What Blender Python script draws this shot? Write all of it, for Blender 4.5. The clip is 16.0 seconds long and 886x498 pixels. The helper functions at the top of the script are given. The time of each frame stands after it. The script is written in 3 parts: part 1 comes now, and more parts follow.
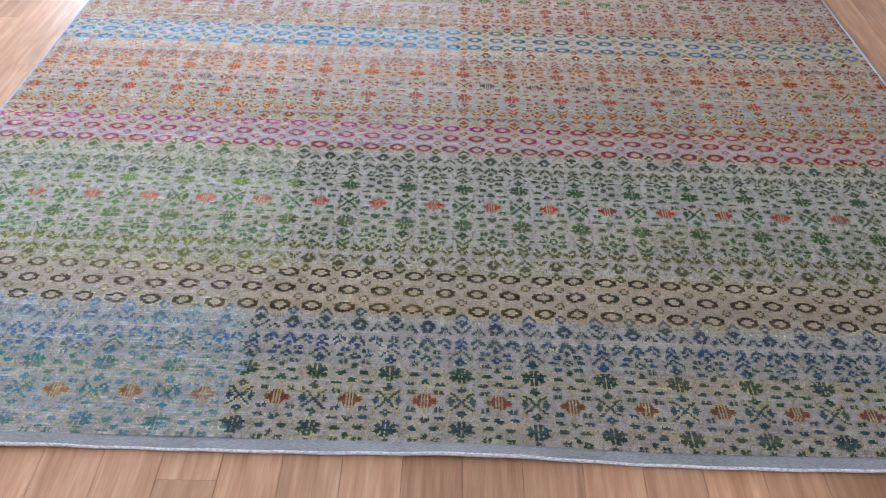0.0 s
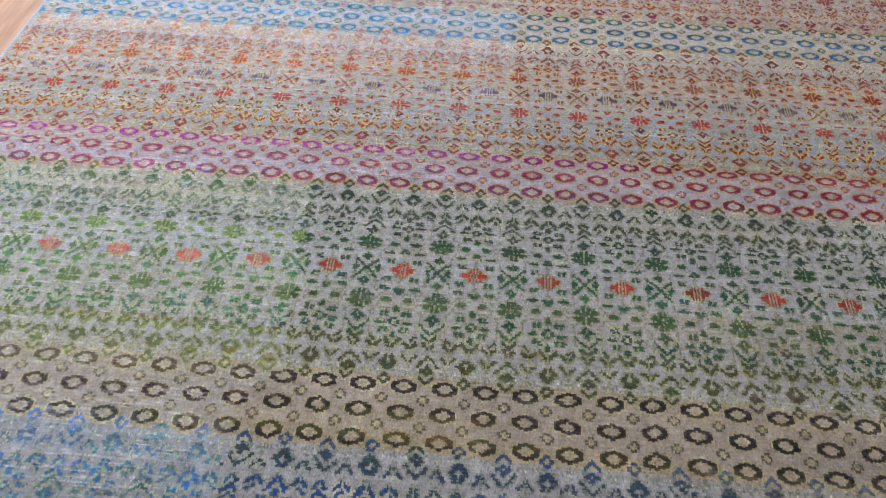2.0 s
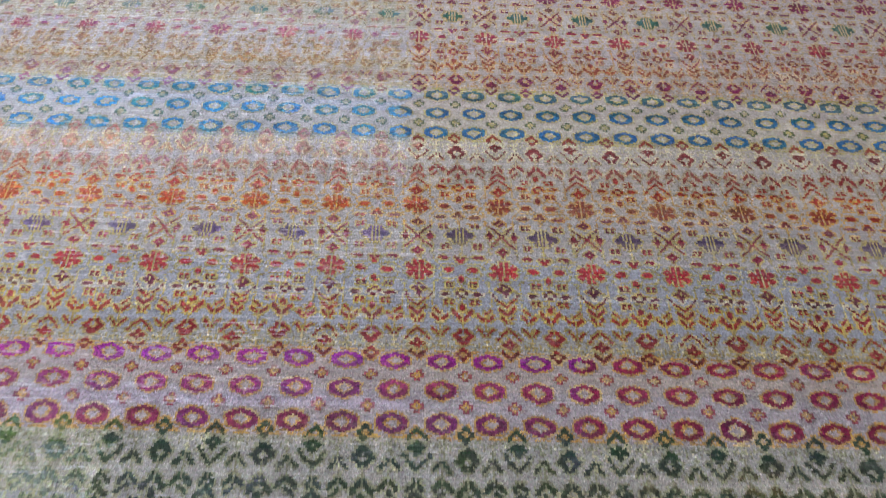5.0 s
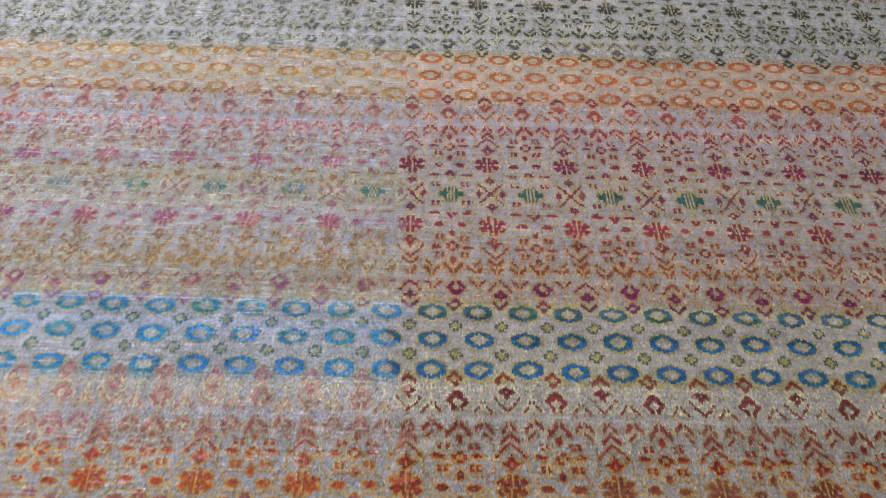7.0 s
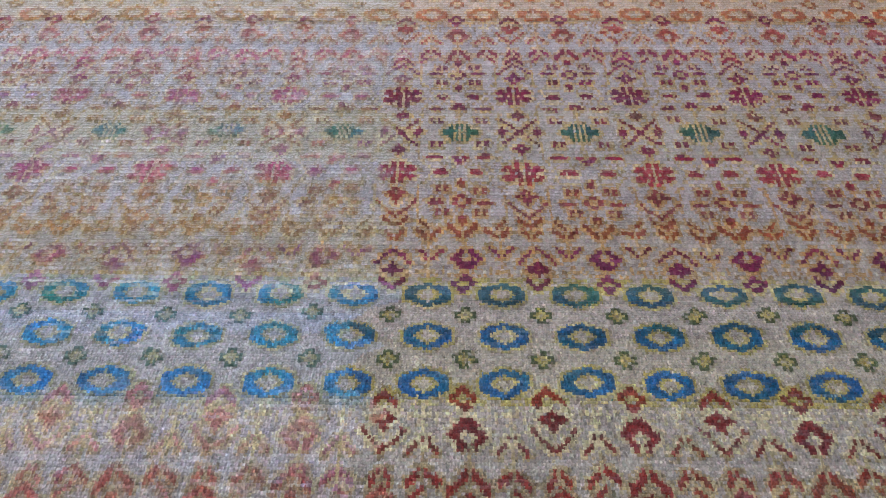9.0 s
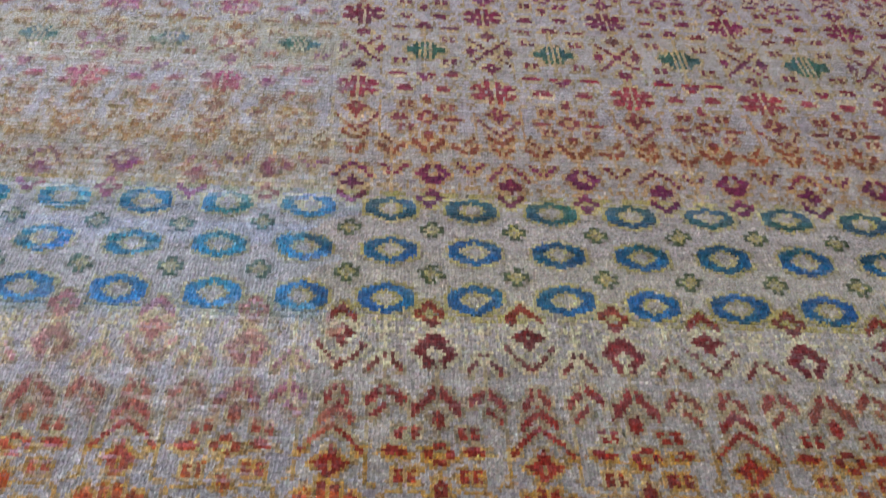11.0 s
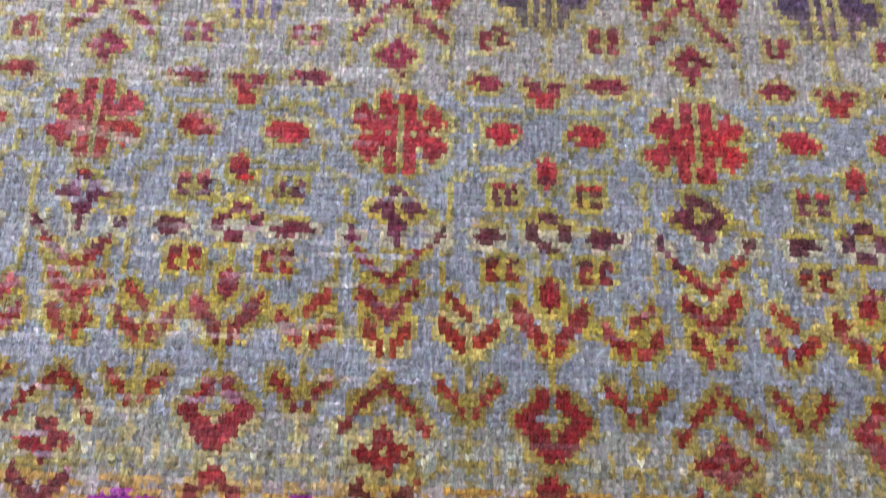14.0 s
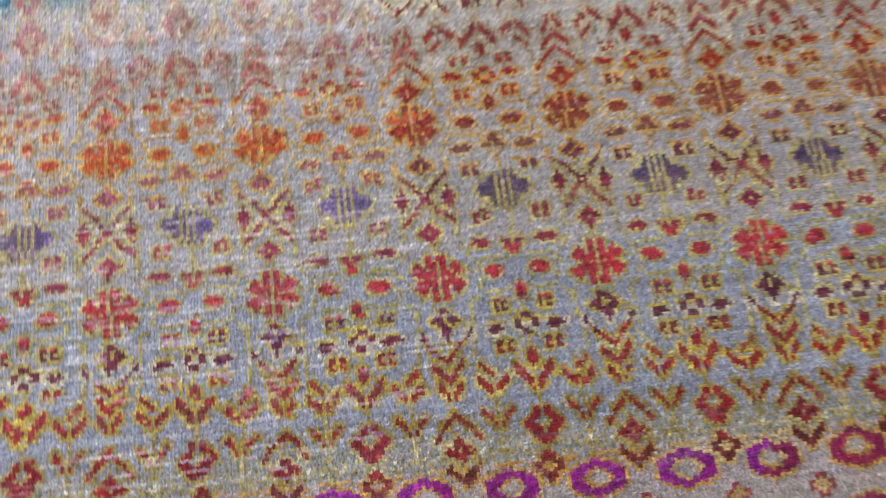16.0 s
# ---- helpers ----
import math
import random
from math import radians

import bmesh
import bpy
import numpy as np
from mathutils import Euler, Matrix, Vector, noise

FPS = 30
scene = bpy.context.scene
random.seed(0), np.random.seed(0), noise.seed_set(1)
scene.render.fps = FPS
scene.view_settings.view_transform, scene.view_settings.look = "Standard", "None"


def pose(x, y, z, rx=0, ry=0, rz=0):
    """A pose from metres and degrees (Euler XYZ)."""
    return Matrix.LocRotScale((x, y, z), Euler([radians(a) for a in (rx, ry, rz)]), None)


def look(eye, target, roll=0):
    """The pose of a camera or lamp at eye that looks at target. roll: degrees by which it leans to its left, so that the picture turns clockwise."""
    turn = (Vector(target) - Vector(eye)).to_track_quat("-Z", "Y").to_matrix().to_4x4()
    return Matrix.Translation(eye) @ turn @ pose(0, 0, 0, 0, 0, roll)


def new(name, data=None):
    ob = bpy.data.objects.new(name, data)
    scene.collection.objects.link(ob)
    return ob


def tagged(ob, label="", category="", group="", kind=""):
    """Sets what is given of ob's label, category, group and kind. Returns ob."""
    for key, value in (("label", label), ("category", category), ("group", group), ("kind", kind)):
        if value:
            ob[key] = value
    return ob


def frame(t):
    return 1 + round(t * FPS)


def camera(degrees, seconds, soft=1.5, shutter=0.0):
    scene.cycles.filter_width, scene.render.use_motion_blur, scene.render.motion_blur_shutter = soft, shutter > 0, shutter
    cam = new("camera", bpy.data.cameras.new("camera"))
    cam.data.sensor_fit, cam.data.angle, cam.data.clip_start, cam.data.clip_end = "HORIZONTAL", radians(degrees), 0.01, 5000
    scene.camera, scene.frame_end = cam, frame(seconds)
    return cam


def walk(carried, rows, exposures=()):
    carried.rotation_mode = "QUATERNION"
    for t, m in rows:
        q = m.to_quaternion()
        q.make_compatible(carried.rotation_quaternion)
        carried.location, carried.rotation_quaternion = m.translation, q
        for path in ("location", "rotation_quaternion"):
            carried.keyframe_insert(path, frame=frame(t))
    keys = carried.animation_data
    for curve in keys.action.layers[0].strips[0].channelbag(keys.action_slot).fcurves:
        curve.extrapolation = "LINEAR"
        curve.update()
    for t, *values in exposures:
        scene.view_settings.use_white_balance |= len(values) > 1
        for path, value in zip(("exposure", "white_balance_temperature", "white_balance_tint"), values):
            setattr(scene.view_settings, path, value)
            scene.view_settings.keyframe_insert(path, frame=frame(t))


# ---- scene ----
cam = camera(50.3, 16.0, soft=1.1, shutter=0.3)
PATH = [
    (0, (0.043, 0.242, 1.461), (0.03, 1.832, 0.248), 1.2),
    (0.5, (-0.003, 0.399, 1.447), (0.022, 1.942, 0.174), 2.1),
    (1, (0.033, 0.603, 1.437), (-0.043, 2.101, 0.114), 0.4),
    (1.5, (0.075, 0.752, 1.437), (-0.071, 2.237, 0.105), -0.5),
    (2, (0.034, 0.918, 1.418), (-0.071, 2.374, 0.05), 0.8),
    (2.5, (-0.011, 1.072, 1.408), (-0.036, 2.488, -0.004), 1.7),
    (3, (0.017, 1.221, 1.392), (0.039, 2.589, -0.067), 1.9),
    (3.2, (0.046, 1.299, 1.384), (0.073, 2.646, -0.094), 2.0),
    (5.3, (0.072, 1.943, 1.279), (0.143, 3.281, -0.206), 3.1),
    (5.5, (0.092, 2.009, 1.277), (0.144, 3.353, -0.203), 2.5),
    (6, (0.106, 2.118, 1.281), (0.099, 3.478, -0.185), 1.2),
    (6.5, (0.064, 2.266, 1.288), (0.083, 3.64, -0.166), 2.0),
    (7, (0.078, 2.415, 1.251), (0.146, 3.787, -0.203), 2.7),
    (7.5, (0.166, 2.626, 1.163), (0.222, 3.981, -0.306), 1.7),
    (8, (0.171, 2.723, 0.954), (0.143, 4.122, -0.475), -1.4),
    (8.2, (0.165, 2.726, 0.868), (0.13, 4.133, -0.553), -1.5),
    (10.3, (0.12, 2.758, 0.646), (0.208, 4.358, -0.551), 2.3),
    (10.5, (0.12, 2.756, 0.634), (0.222, 4.325, -0.602), 3.0),
    (11, (0.113, 2.746, 0.592), (0.231, 4.22, -0.755), 4.2),
    (11.5, (0.096, 2.744, 0.57), (0.203, 4.125, -0.873), 4.9),
    (12, (0.092, 2.737, 0.543), (0.157, 4.044, -0.97), 4.3),
    (12.5, (0.091, 2.735, 0.515), (0.145, 3.918, -1.097), 3.8),
    (12.6, (0.092, 2.738, 0.512), (0.146, 3.88, -1.129), 3.8),
    (13, (0.098, 2.752, 0.492), (0.143, 3.694, -1.271), 3.2),
    (13.5, (0.101, 2.747, 0.468), (0.128, 3.551, -1.363), 2.5),
    (14, (0.107, 2.726, 0.444), (0.091, 3.413, -1.434), -0.4),
    (14.5, (0.114, 2.719, 0.438), (0.08, 3.27, -1.484), -2.4),
    (15, (0.12, 2.716, 0.473), (0.004, 3.326, -1.428), -9.0),
    (15.5, (0.106, 2.721, 0.663), (-0.01, 3.263, -1.259), -11.1),
    (16, (0.057, 2.674, 0.859), (0.125, 3.345, -1.024), -2.0),
]
walk(cam, [(t, look(eye, target, roll)) for t, eye, target, roll in PATH], exposures=[(0.0, -0.23), (3.2, -0.1), (5.3, -0.17), (8.0, -0.43), (10.5, -0.53), (12.5, -0.31), (14.5, 0.08), (15.2, 0.08), (16.0, 0.0)])

# ---------------------------------------------------------------- world and lights
world = bpy.data.worlds.new("sky")
scene.world = world
world.use_nodes = True
wn, wl = world.node_tree.nodes, world.node_tree.links
sky = wn.new("ShaderNodeTexSky")
sky.sky_type, sky.sun_disc = "NISHITA", False
sky.sun_elevation, sky.sun_rotation = radians(38), radians(150)
wl.new(sky.outputs["Color"], wn["Background"].inputs["Color"])
wn["Background"].inputs["Strength"].default_value = 0.12


def area_lamp(name, eye, target, width, height, watts, colour):
    data = bpy.data.lights.new(name, "AREA")
    data.shape, data.size, data.size_y, data.energy, data.color = "RECTANGLE", width, height, watts, colour
    ob = new(name, data)
    ob.matrix_world = look(eye, target)
    return ob


# ---------------------------------------------------------------- room sizes
WEST, EAST, SOUTH, NORTH, HIGH = -3.3, 3.5, -2.6, 6.4, 2.6
# window openings: along the wall from, to, sill, head
WIN_NORTH = (-2.65, 0.15, 0.25, 2.3)
WIN_WEST = (1.0, 3.4, 0.8, 2.25)
WIN_SOUTH = (-1.2, 1.6, 0.7, 2.25)

# area lamps as daylight in the window openings, none of them in view
area_lamp("north_window_light", (-1.25, NORTH + 0.06, 1.28), (-1.0, 0, 0.6), 2.7, 2.0, 225, (0.72, 0.80, 0.98))
area_lamp("west_window_light", (WEST - 0.06, 2.2, 1.52), (3, 2.4, 0.6), 2.3, 1.4, 98, (0.74, 0.81, 0.97))
# unseen source, added to bring light from behind the camera
area_lamp("south_fill_light", (0.2, SOUTH - 0.06, 1.48), (0.2, 4, 0.6), 2.7, 1.5, 96, (0.77, 0.84, 0.97))


# ---------------------------------------------------------------- materials
def linear(code):
    out = []
    for i in (0, 2, 4):
        c = int(code[i:i + 2], 16) / 255
        out.append(c / 12.92 if c <= 0.04045 else ((c + 0.055) / 1.055) ** 2.4)
    return np.array(out)


def material(name, rough=0.6, colour=(0.5, 0.5, 0.5)):
    m = bpy.data.materials.new(name)
    m.use_nodes = True
    b = m.node_tree.nodes["Principled BSDF"]
    b.inputs["Roughness"].default_value = rough
    b.inputs["Base Color"].default_value = (*colour, 1)
    return m, m.node_tree.nodes, m.node_tree.links, b


def noise_node(n, l, coords, scale, detail=3.0, stretch=None):
    tex = n.new("ShaderNodeTexNoise")
    tex.inputs["Scale"].default_value, tex.inputs["Detail"].default_value = scale, detail
    if stretch:
        mp = n.new("ShaderNodeMapping")
        mp.inputs["Scale"].default_value = stretch
        l.new(coords, mp.inputs["Vector"])
        coords = mp.outputs["Vector"]
    l.new(coords, tex.inputs["Vector"])
    return tex.outputs["Fac"]


def ramp(n, l, fac, stops):
    r = n.new("ShaderNodeValToRGB")
    while len(r.color_ramp.elements) < len(stops):
        r.color_ramp.elements.new(0.5)
    for e, (p, c) in zip(r.color_ramp.elements, stops):
        e.position, e.color = p, (*c, 1)
    l.new(fac, r.inputs["Fac"])
    return r.outputs["Color"]


def mix(n, l, a, b, fac, blend="MIX"):
    m = n.new("ShaderNodeMix")
    m.data_type, m.blend_type = "RGBA", blend
    for socket, v in ((m.inputs["Factor"], fac), (m.inputs[6], a), (m.inputs[7], b)):
        if isinstance(v, bpy.types.NodeSocket):
            l.new(v, socket)
        else:
            socket.default_value = v
    return m.outputs[2]


def bump(n, l, b, height, strength, distance):
    u = n.new("ShaderNodeBump")
    u.inputs["Strength"].default_value, u.inputs["Distance"].default_value = strength, distance
    l.new(height, u.inputs["Height"])
    l.new(u.outputs["Normal"], b.inputs["Normal"])


# knotted silk-and-wool pile: the yarn's colour and gloss are woven in, knot by knot
PILE, n, l, b = material("pile")
co = n.new("ShaderNodeTexCoord").outputs["Object"]
yarn = n.new("ShaderNodeAttribute")
yarn.attribute_name = "yarn"
gloss = n.new("ShaderNodeAttribute")
gloss.attribute_name = "gloss"
fibre = noise_node(n, l, co, 420, 2, (1.0, 0.35, 1.0))
tone = ramp(n, l, fibre, [(0.28, (0.60, 0.60, 0.60)), (0.72, (1.04, 1.04, 1.04))])
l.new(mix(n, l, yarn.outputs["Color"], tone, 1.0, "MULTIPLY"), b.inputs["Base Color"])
rr = n.new("ShaderNodeMath")
rr.operation, rr.inputs[1].default_value, rr.inputs[2].default_value = "MULTIPLY_ADD", -0.35, 0.78
l.new(gloss.outputs["Fac"], rr.inputs[0])
l.new(rr.outputs[0], b.inputs["Roughness"])
silkiness = n.new("ShaderNodeMath")
silkiness.operation, silkiness.inputs[1].default_value = "MULTIPLY", 0.74
l.new(gloss.outputs["Fac"], silkiness.inputs[0])
l.new(silkiness.outputs[0], b.inputs["Sheen Weight"])
b.inputs["Sheen Tint"].default_value = (1.0, 0.94, 0.91, 1)
b.inputs["Specular IOR Level"].default_value = 0.22
b.inputs["Sheen Roughness"].default_value = 0.5
# each knot is a small cushion of two tufts
uv = n.new("ShaderNodeUVMap")
uv.uv_map = "weave"
wob = n.new("ShaderNodeTexNoise")
wob.inputs["Scale"].default_value = 260
l.new(co, wob.inputs["Vector"])
shift = n.new("ShaderNodeVectorMath")
shift.operation, shift.inputs[1].default_value = "MULTIPLY_ADD", (0.55, 0.7, 0.0)
l.new(wob.outputs["Color"], shift.inputs[0])
l.new(uv.outputs["UV"], shift.inputs[2])
axes = n.new("ShaderNodeSeparateXYZ")
l.new(shift.outputs[0], axes.inputs[0])
heights = []
for axis in ("X", "Y"):
    f = n.new("ShaderNodeMath")
    f.operation = "PINGPONG"
    f.inputs[1].default_value = 0.5
    l.new(axes.outputs[axis], f.inputs[0])
    p = n.new("ShaderNodeMath")
    p.operation, p.inputs[1].default_value = "POWER", 0.6
    l.new(f.outputs[0], p.inputs[0])
    heights.append(p.outputs[0])
cushion = n.new("ShaderNodeMath")
cushion.operation = "MULTIPLY"
l.new(heights[0], cushion.inputs[0])
l.new(heights[1], cushion.inputs[1])
both = n.new("ShaderNodeMath")
both.operation, both.inputs[1].default_value = "MULTIPLY_ADD", 1.3
l.new(cushion.outputs[0], both.inputs[0])
l.new(noise_node(n, l, co, 900, 2, (1.0, 0.3, 1.0)), both.inputs[2])
bump(n, l, b, both.outputs[0], 0.65, 0.0024)

# grey flat-woven end band and cords
WEAVE, n, l, b = material("flatweave", 0.7)
co = n.new("ShaderNodeTexCoord").outputs["Object"]
weft = noise_node(n, l, co, 260, 3, (0.5, 2.0, 1.0))
broad = noise_node(n, l, co, 9, 3)
base = ramp(n, l, weft, [(0.3, tuple(linear("74787f"))), (0.7, tuple(linear("9a9ea4")))])
l.new(mix(n, l, base, ramp(n, l, broad, [(0.35, (0.85, 0.85, 0.84)), (0.65, (1.08, 1.08, 1.1))]), 1.0, "MULTIPLY"), b.inputs["Base Color"])
bump(n, l, b, weft, 0.6, 0.001)

CORD, n, l, b = material("cord", 0.6)
co = n.new("ShaderNodeTexCoord").outputs["Object"]
weft = noise_node(n, l, co, 180, 3)
l.new(ramp(n, l, weft, [(0.3, tuple(linear("858f9d"))), (0.7, tuple(linear("a9b2be")))]), b.inputs["Base Color"])
bump(n, l, b, weft, 0.6, 0.001)

STITCH, n, l, b = material("stitching", 0.6)
co = n.new("ShaderNodeTexCoord").outputs["Object"]
weft = noise_node(n, l, co, 140, 3, (1.0, 3.0, 3.0))
l.new(ramp(n, l, weft, [(0.35, tuple(linear("a0a2a8"))), (0.6, tuple(linear("e2e2e4")))]), b.inputs["Base Color"])

BACK, n, l, b = material("backing", 0.9)
co = n.new("ShaderNodeTexCoord").outputs["Object"]
l.new(ramp(n, l, noise_node(n, l, co, 200, 2), [(0.3, (0.25, 0.24, 0.22)), (0.7, (0.4, 0.38, 0.34))]), b.inputs["Base Color"])

# oak strip floor, satin lacquer
OAK, n, l, b = material("oak", 0.36)
co = n.new("ShaderNodeTexCoord").outputs["Object"]
rnd = n.new("ShaderNodeObjectInfo").outputs["Random"]
isl = n.new("ShaderNodeNewGeometry").outputs["Random Per Island"]
add = n.new("ShaderNodeMath")
add.operation = "ADD"
l.new(rnd, add.inputs[0])
l.new(isl, add.inputs[1])
frac = n.new("ShaderNodeMath")
frac.operation = "FRACT"
l.new(add.outputs[0], frac.inputs[0])
off = n.new("ShaderNodeVectorMath")
off.operation = "MULTIPLY_ADD"
l.new(frac.outputs[0], off.inputs[0])
off.inputs[1].default_value = (7.1, 13.7, 3.3)
l.new(co, off.inputs[2])
grain = noise_node(n, l, off.outputs[0], 26, 5, (2.2, 0.16, 1.0))
fine = noise_node(n, l, off.outputs[0], 240, 3, (1.6, 0.06, 1.0))
cloud = noise_node(n, l, off.outputs[0], 5, 2)
base = ramp(n, l, grain, [(0.28, tuple(linear("a0785c"))), (0.5, tuple(linear("b48c6e"))), (0.72, tuple(linear("c6a486")))])
base = mix(n, l, base, ramp(n, l, fine, [(0.35, (0.84, 0.82, 0.8)), (0.62, (1.05, 1.05, 1.05))]), 0.7, "MULTIPLY")
base = mix(n, l, base, ramp(n, l, frac.outputs[0], [(0.0, (0.82, 0.78, 0.75)), (0.5, (1.0, 1.0, 1.0)), (1.0, (1.14, 1.1, 1.06))]), 1.0, "MULTIPLY")
base = mix(n, l, base, ramp(n, l, cloud, [(0.35, (0.93, 0.92, 0.9)), (0.65, (1.05, 1.04, 1.04))]), 1.0, "MULTIPLY")
l.new(base, b.inputs["Base Color"])
b.inputs["Specular IOR Level"].default_value = 0.5
bump(n, l, b, fine, 0.12, 0.001)

SUBFLOOR, n, l, b = material("joint", 0.9, (0.11, 0.07, 0.045))

PLASTER, n, l, b = material("plaster", 0.85)
co = n.new("ShaderNodeTexCoord").outputs["Object"]
l.new(ramp(n, l, noise_node(n, l, co, 3, 4), [(0.3, (0.70, 0.69, 0.67)), (0.7, (0.78, 0.77, 0.75))]), b.inputs["Base Color"])
bump(n, l, b, noise_node(n, l, co, 160, 3), 0.15, 0.001)

PAINT, n, l, b = material("white_paint", 0.4, (0.78, 0.78, 0.77))
GROUND, n, l, b = material("grass", 0.9)
co = n.new("ShaderNodeTexCoord").outputs["Object"]
l.new(ramp(n, l, noise_node(n, l, co, 0.8, 5), [(0.3, (0.05, 0.08, 0.03)), (0.7, (0.1, 0.12, 0.05))]), b.inputs["Base Color"])
GLASS, n, l, b = material("glass", 0.0, (1, 1, 1))
b.inputs["Transmission Weight"].default_value = 1.0


# ---------------------------------------------------------------- builders
def link(name, bm, mat, parent=None, label=""):
    me = bpy.data.meshes.new(name)
    bm.to_mesh(me)
    bm.free()
    me.materials.append(mat)
    ob = new(name, me)
    ob.parent = parent
    return tagged(ob, label)


def part(name, bm, mat, parent, label=""):
    return link(name, bm, mat, parent, label)


def box_into(bm, x0, x1, y0, y1, z0, z1, bevel=0.0):
    made = bmesh.ops.create_cube(bm, size=1, matrix=Matrix.LocRotScale(((x0 + x1) / 2, (y0 + y1) / 2, (z0 + z1) / 2), None, (x1 - x0, y1 - y0, z1 - z0)))
    if bevel:
        edges = {e for v in made["verts"] for e in v.link_edges}
        bmesh.ops.bevel(bm, geom=list(edges), offset=bevel, segments=2, affect="EDGES", profile=0.6)
    return bm


def box(x0, x1, y0, y1, z0, z1, bevel=0.0):
    return box_into(bmesh.new(), x0, x1, y0, y1, z0, z1, bevel)


def wall_with_opening(name, along, a0, a1, inner, thick, opening, label):
    """A wall along x or y, from a0 to a1, whose inner face is at inner; thick is signed."""
    bm = bmesh.new()
    o0, o1, sill, head = opening
    lo, hi = sorted((inner, inner + thick))
    for p0, p1, z0, z1 in ((a0, o0, 0, HIGH), (o1, a1, 0, HIGH), (o0, o1, 0, sill), (o0, o1, head, HIGH)):
        if along == "x":
            box_into(bm, p0, p1, lo, hi, z0, z1)
        else:
            box_into(bm, lo, hi, p0, p1, z0, z1)
    return tagged(link(name, bm, PLASTER), label, "wall", kind="structure")


def window(name, along, inner, thick, opening, panes):
    o0, o1, sill, head = opening
    mid = inner + thick * 0.6
    root = tagged(new(name), "white painted window with clear glass panes", "window", kind="structure")

    def bar(nm, p0, p1, z0, z1, d):
        if along == "x":
            part(nm, box(p0, p1, mid - d, mid + d, z0, z1, 0.004), PAINT, root)
        else:
            part(nm, box(mid - d, mid + d, p0, p1, z0, z1, 0.004), PAINT, root)

    bar("window_frame", o0, o1, sill, sill + 0.06, 0.035)
    bar("window_frame", o0, o1, head - 0.06, head, 0.035)
    step = (o1 - o0) / panes
    for i in range(panes + 1):
        c = o0 + 0.03 + i * (o1 - o0 - 0.06) / panes
        bar("mullion", c - 0.03, c + 0.03, sill + 0.062, head - 0.062, 0.03)
    for i in range(panes):
        p0, p1 = o0 + i * step + 0.05, o0 + (i + 1) * step - 0.05
        if along == "x":
            g = part("pane", box(p0, p1, mid - 0.004, mid + 0.004, sill + 0.07, head - 0.07), GLASS, root)
        else:
            g = part("pane", box(mid - 0.004, mid + 0.004, p0, p1, sill + 0.07, head - 0.07), GLASS, root)
        g.visible_shadow = False
    return root


# ---------------------------------------------------------------- the room that closes the place
THICK = 0.25
wall_with_opening("wall_north", "x", WEST, EAST, NORTH, THICK, WIN_NORTH, "plain off-white plastered wall with a wide window")
wall_with_opening("wall_south", "x", WEST, EAST, SOUTH, -THICK, WIN_SOUTH, "plain off-white plastered wall with a window")
wall_with_opening("wall_west", "y", SOUTH - THICK, NORTH + THICK, WEST, -THICK, WIN_WEST, "plain off-white plastered wall with a window")
tagged(link("wall_east", box(EAST, EAST + THICK, SOUTH - THICK, NORTH + THICK, 0, HIGH), PLASTER), "plain off-white plastered wall", "wall", kind="structure")
tagged(link("ceiling", box(WEST - THICK, EAST + THICK, SOUTH - THICK, NORTH + THICK, HIGH, HIGH + 0.2), PLASTER), "plain white ceiling", "ceiling", kind="structure")
window("window_1", "x", NORTH, THICK, WIN_NORTH, 3)
# unseen window, added to hold the south lamp
window("window_2", "x", SOUTH, -THICK, WIN_SOUTH, 2)
window("window_3", "y", WEST, -THICK, WIN_WEST, 2)
tagged(link("ground", box(-400, 400, -400, 400, -0.6, -0.4), GROUND), "grassy ground outside the windows", "ground", kind="structure")
floor = tagged(link("floor", box(WEST - THICK, EAST + THICK, SOUTH - THICK, NORTH + THICK, -0.3, -0.004), SUBFLOOR), "warm honey oak strip floor with a satin lacquer", "floor", kind="structure")

# ---------------------------------------------------------------- the rug's weaving chart
P = 0.155                 # one repeat of the pattern across the rug
WIDE = 48                 # knots in a repeat
KX = P / WIDE
HALF = 110                # knot rows from the middle of a band to the middle of the ring row
GROUNDK, LINE, FILL, MED, RING, SMALL, DOT, SPRIG, HALO = range(9)
CODE = {"o": LINE, "F": FILL, "M": MED, "R": RING, "D": SPRIG, "S": SMALL, "w": DOT}
chart = np.zeros((HALF + 1, WIDE), dtype=np.int8)


def stamp(col, row, art):
    """Knots of a small figure, centred on a column and a row; art reads from the band's middle outwards."""
    art = art.split()
    for i, line in enumerate(art):
        for j, ch in enumerate(line):
            r, c = row - len(art) // 2 + i, (col - len(line) // 2 + j) % WIDE
            if ch in CODE and 0 <= r <= HALF:
                chart[r, c] = CODE[ch]


def vee(col, row, reach, rise, thick=2, code=FILL, skip=0):
    """A V whose point lies at row; rise > 0: arms run back to the band's middle, < 0: outwards."""
    for i in range(skip, reach + 1):
        for s in (-1, 1):
            for k in range(thick):
                r = int(round(row - rise * i)) - k
                if 0 <= r <= HALF:
                    chart[r, (col + s * i) % WIDE] = code


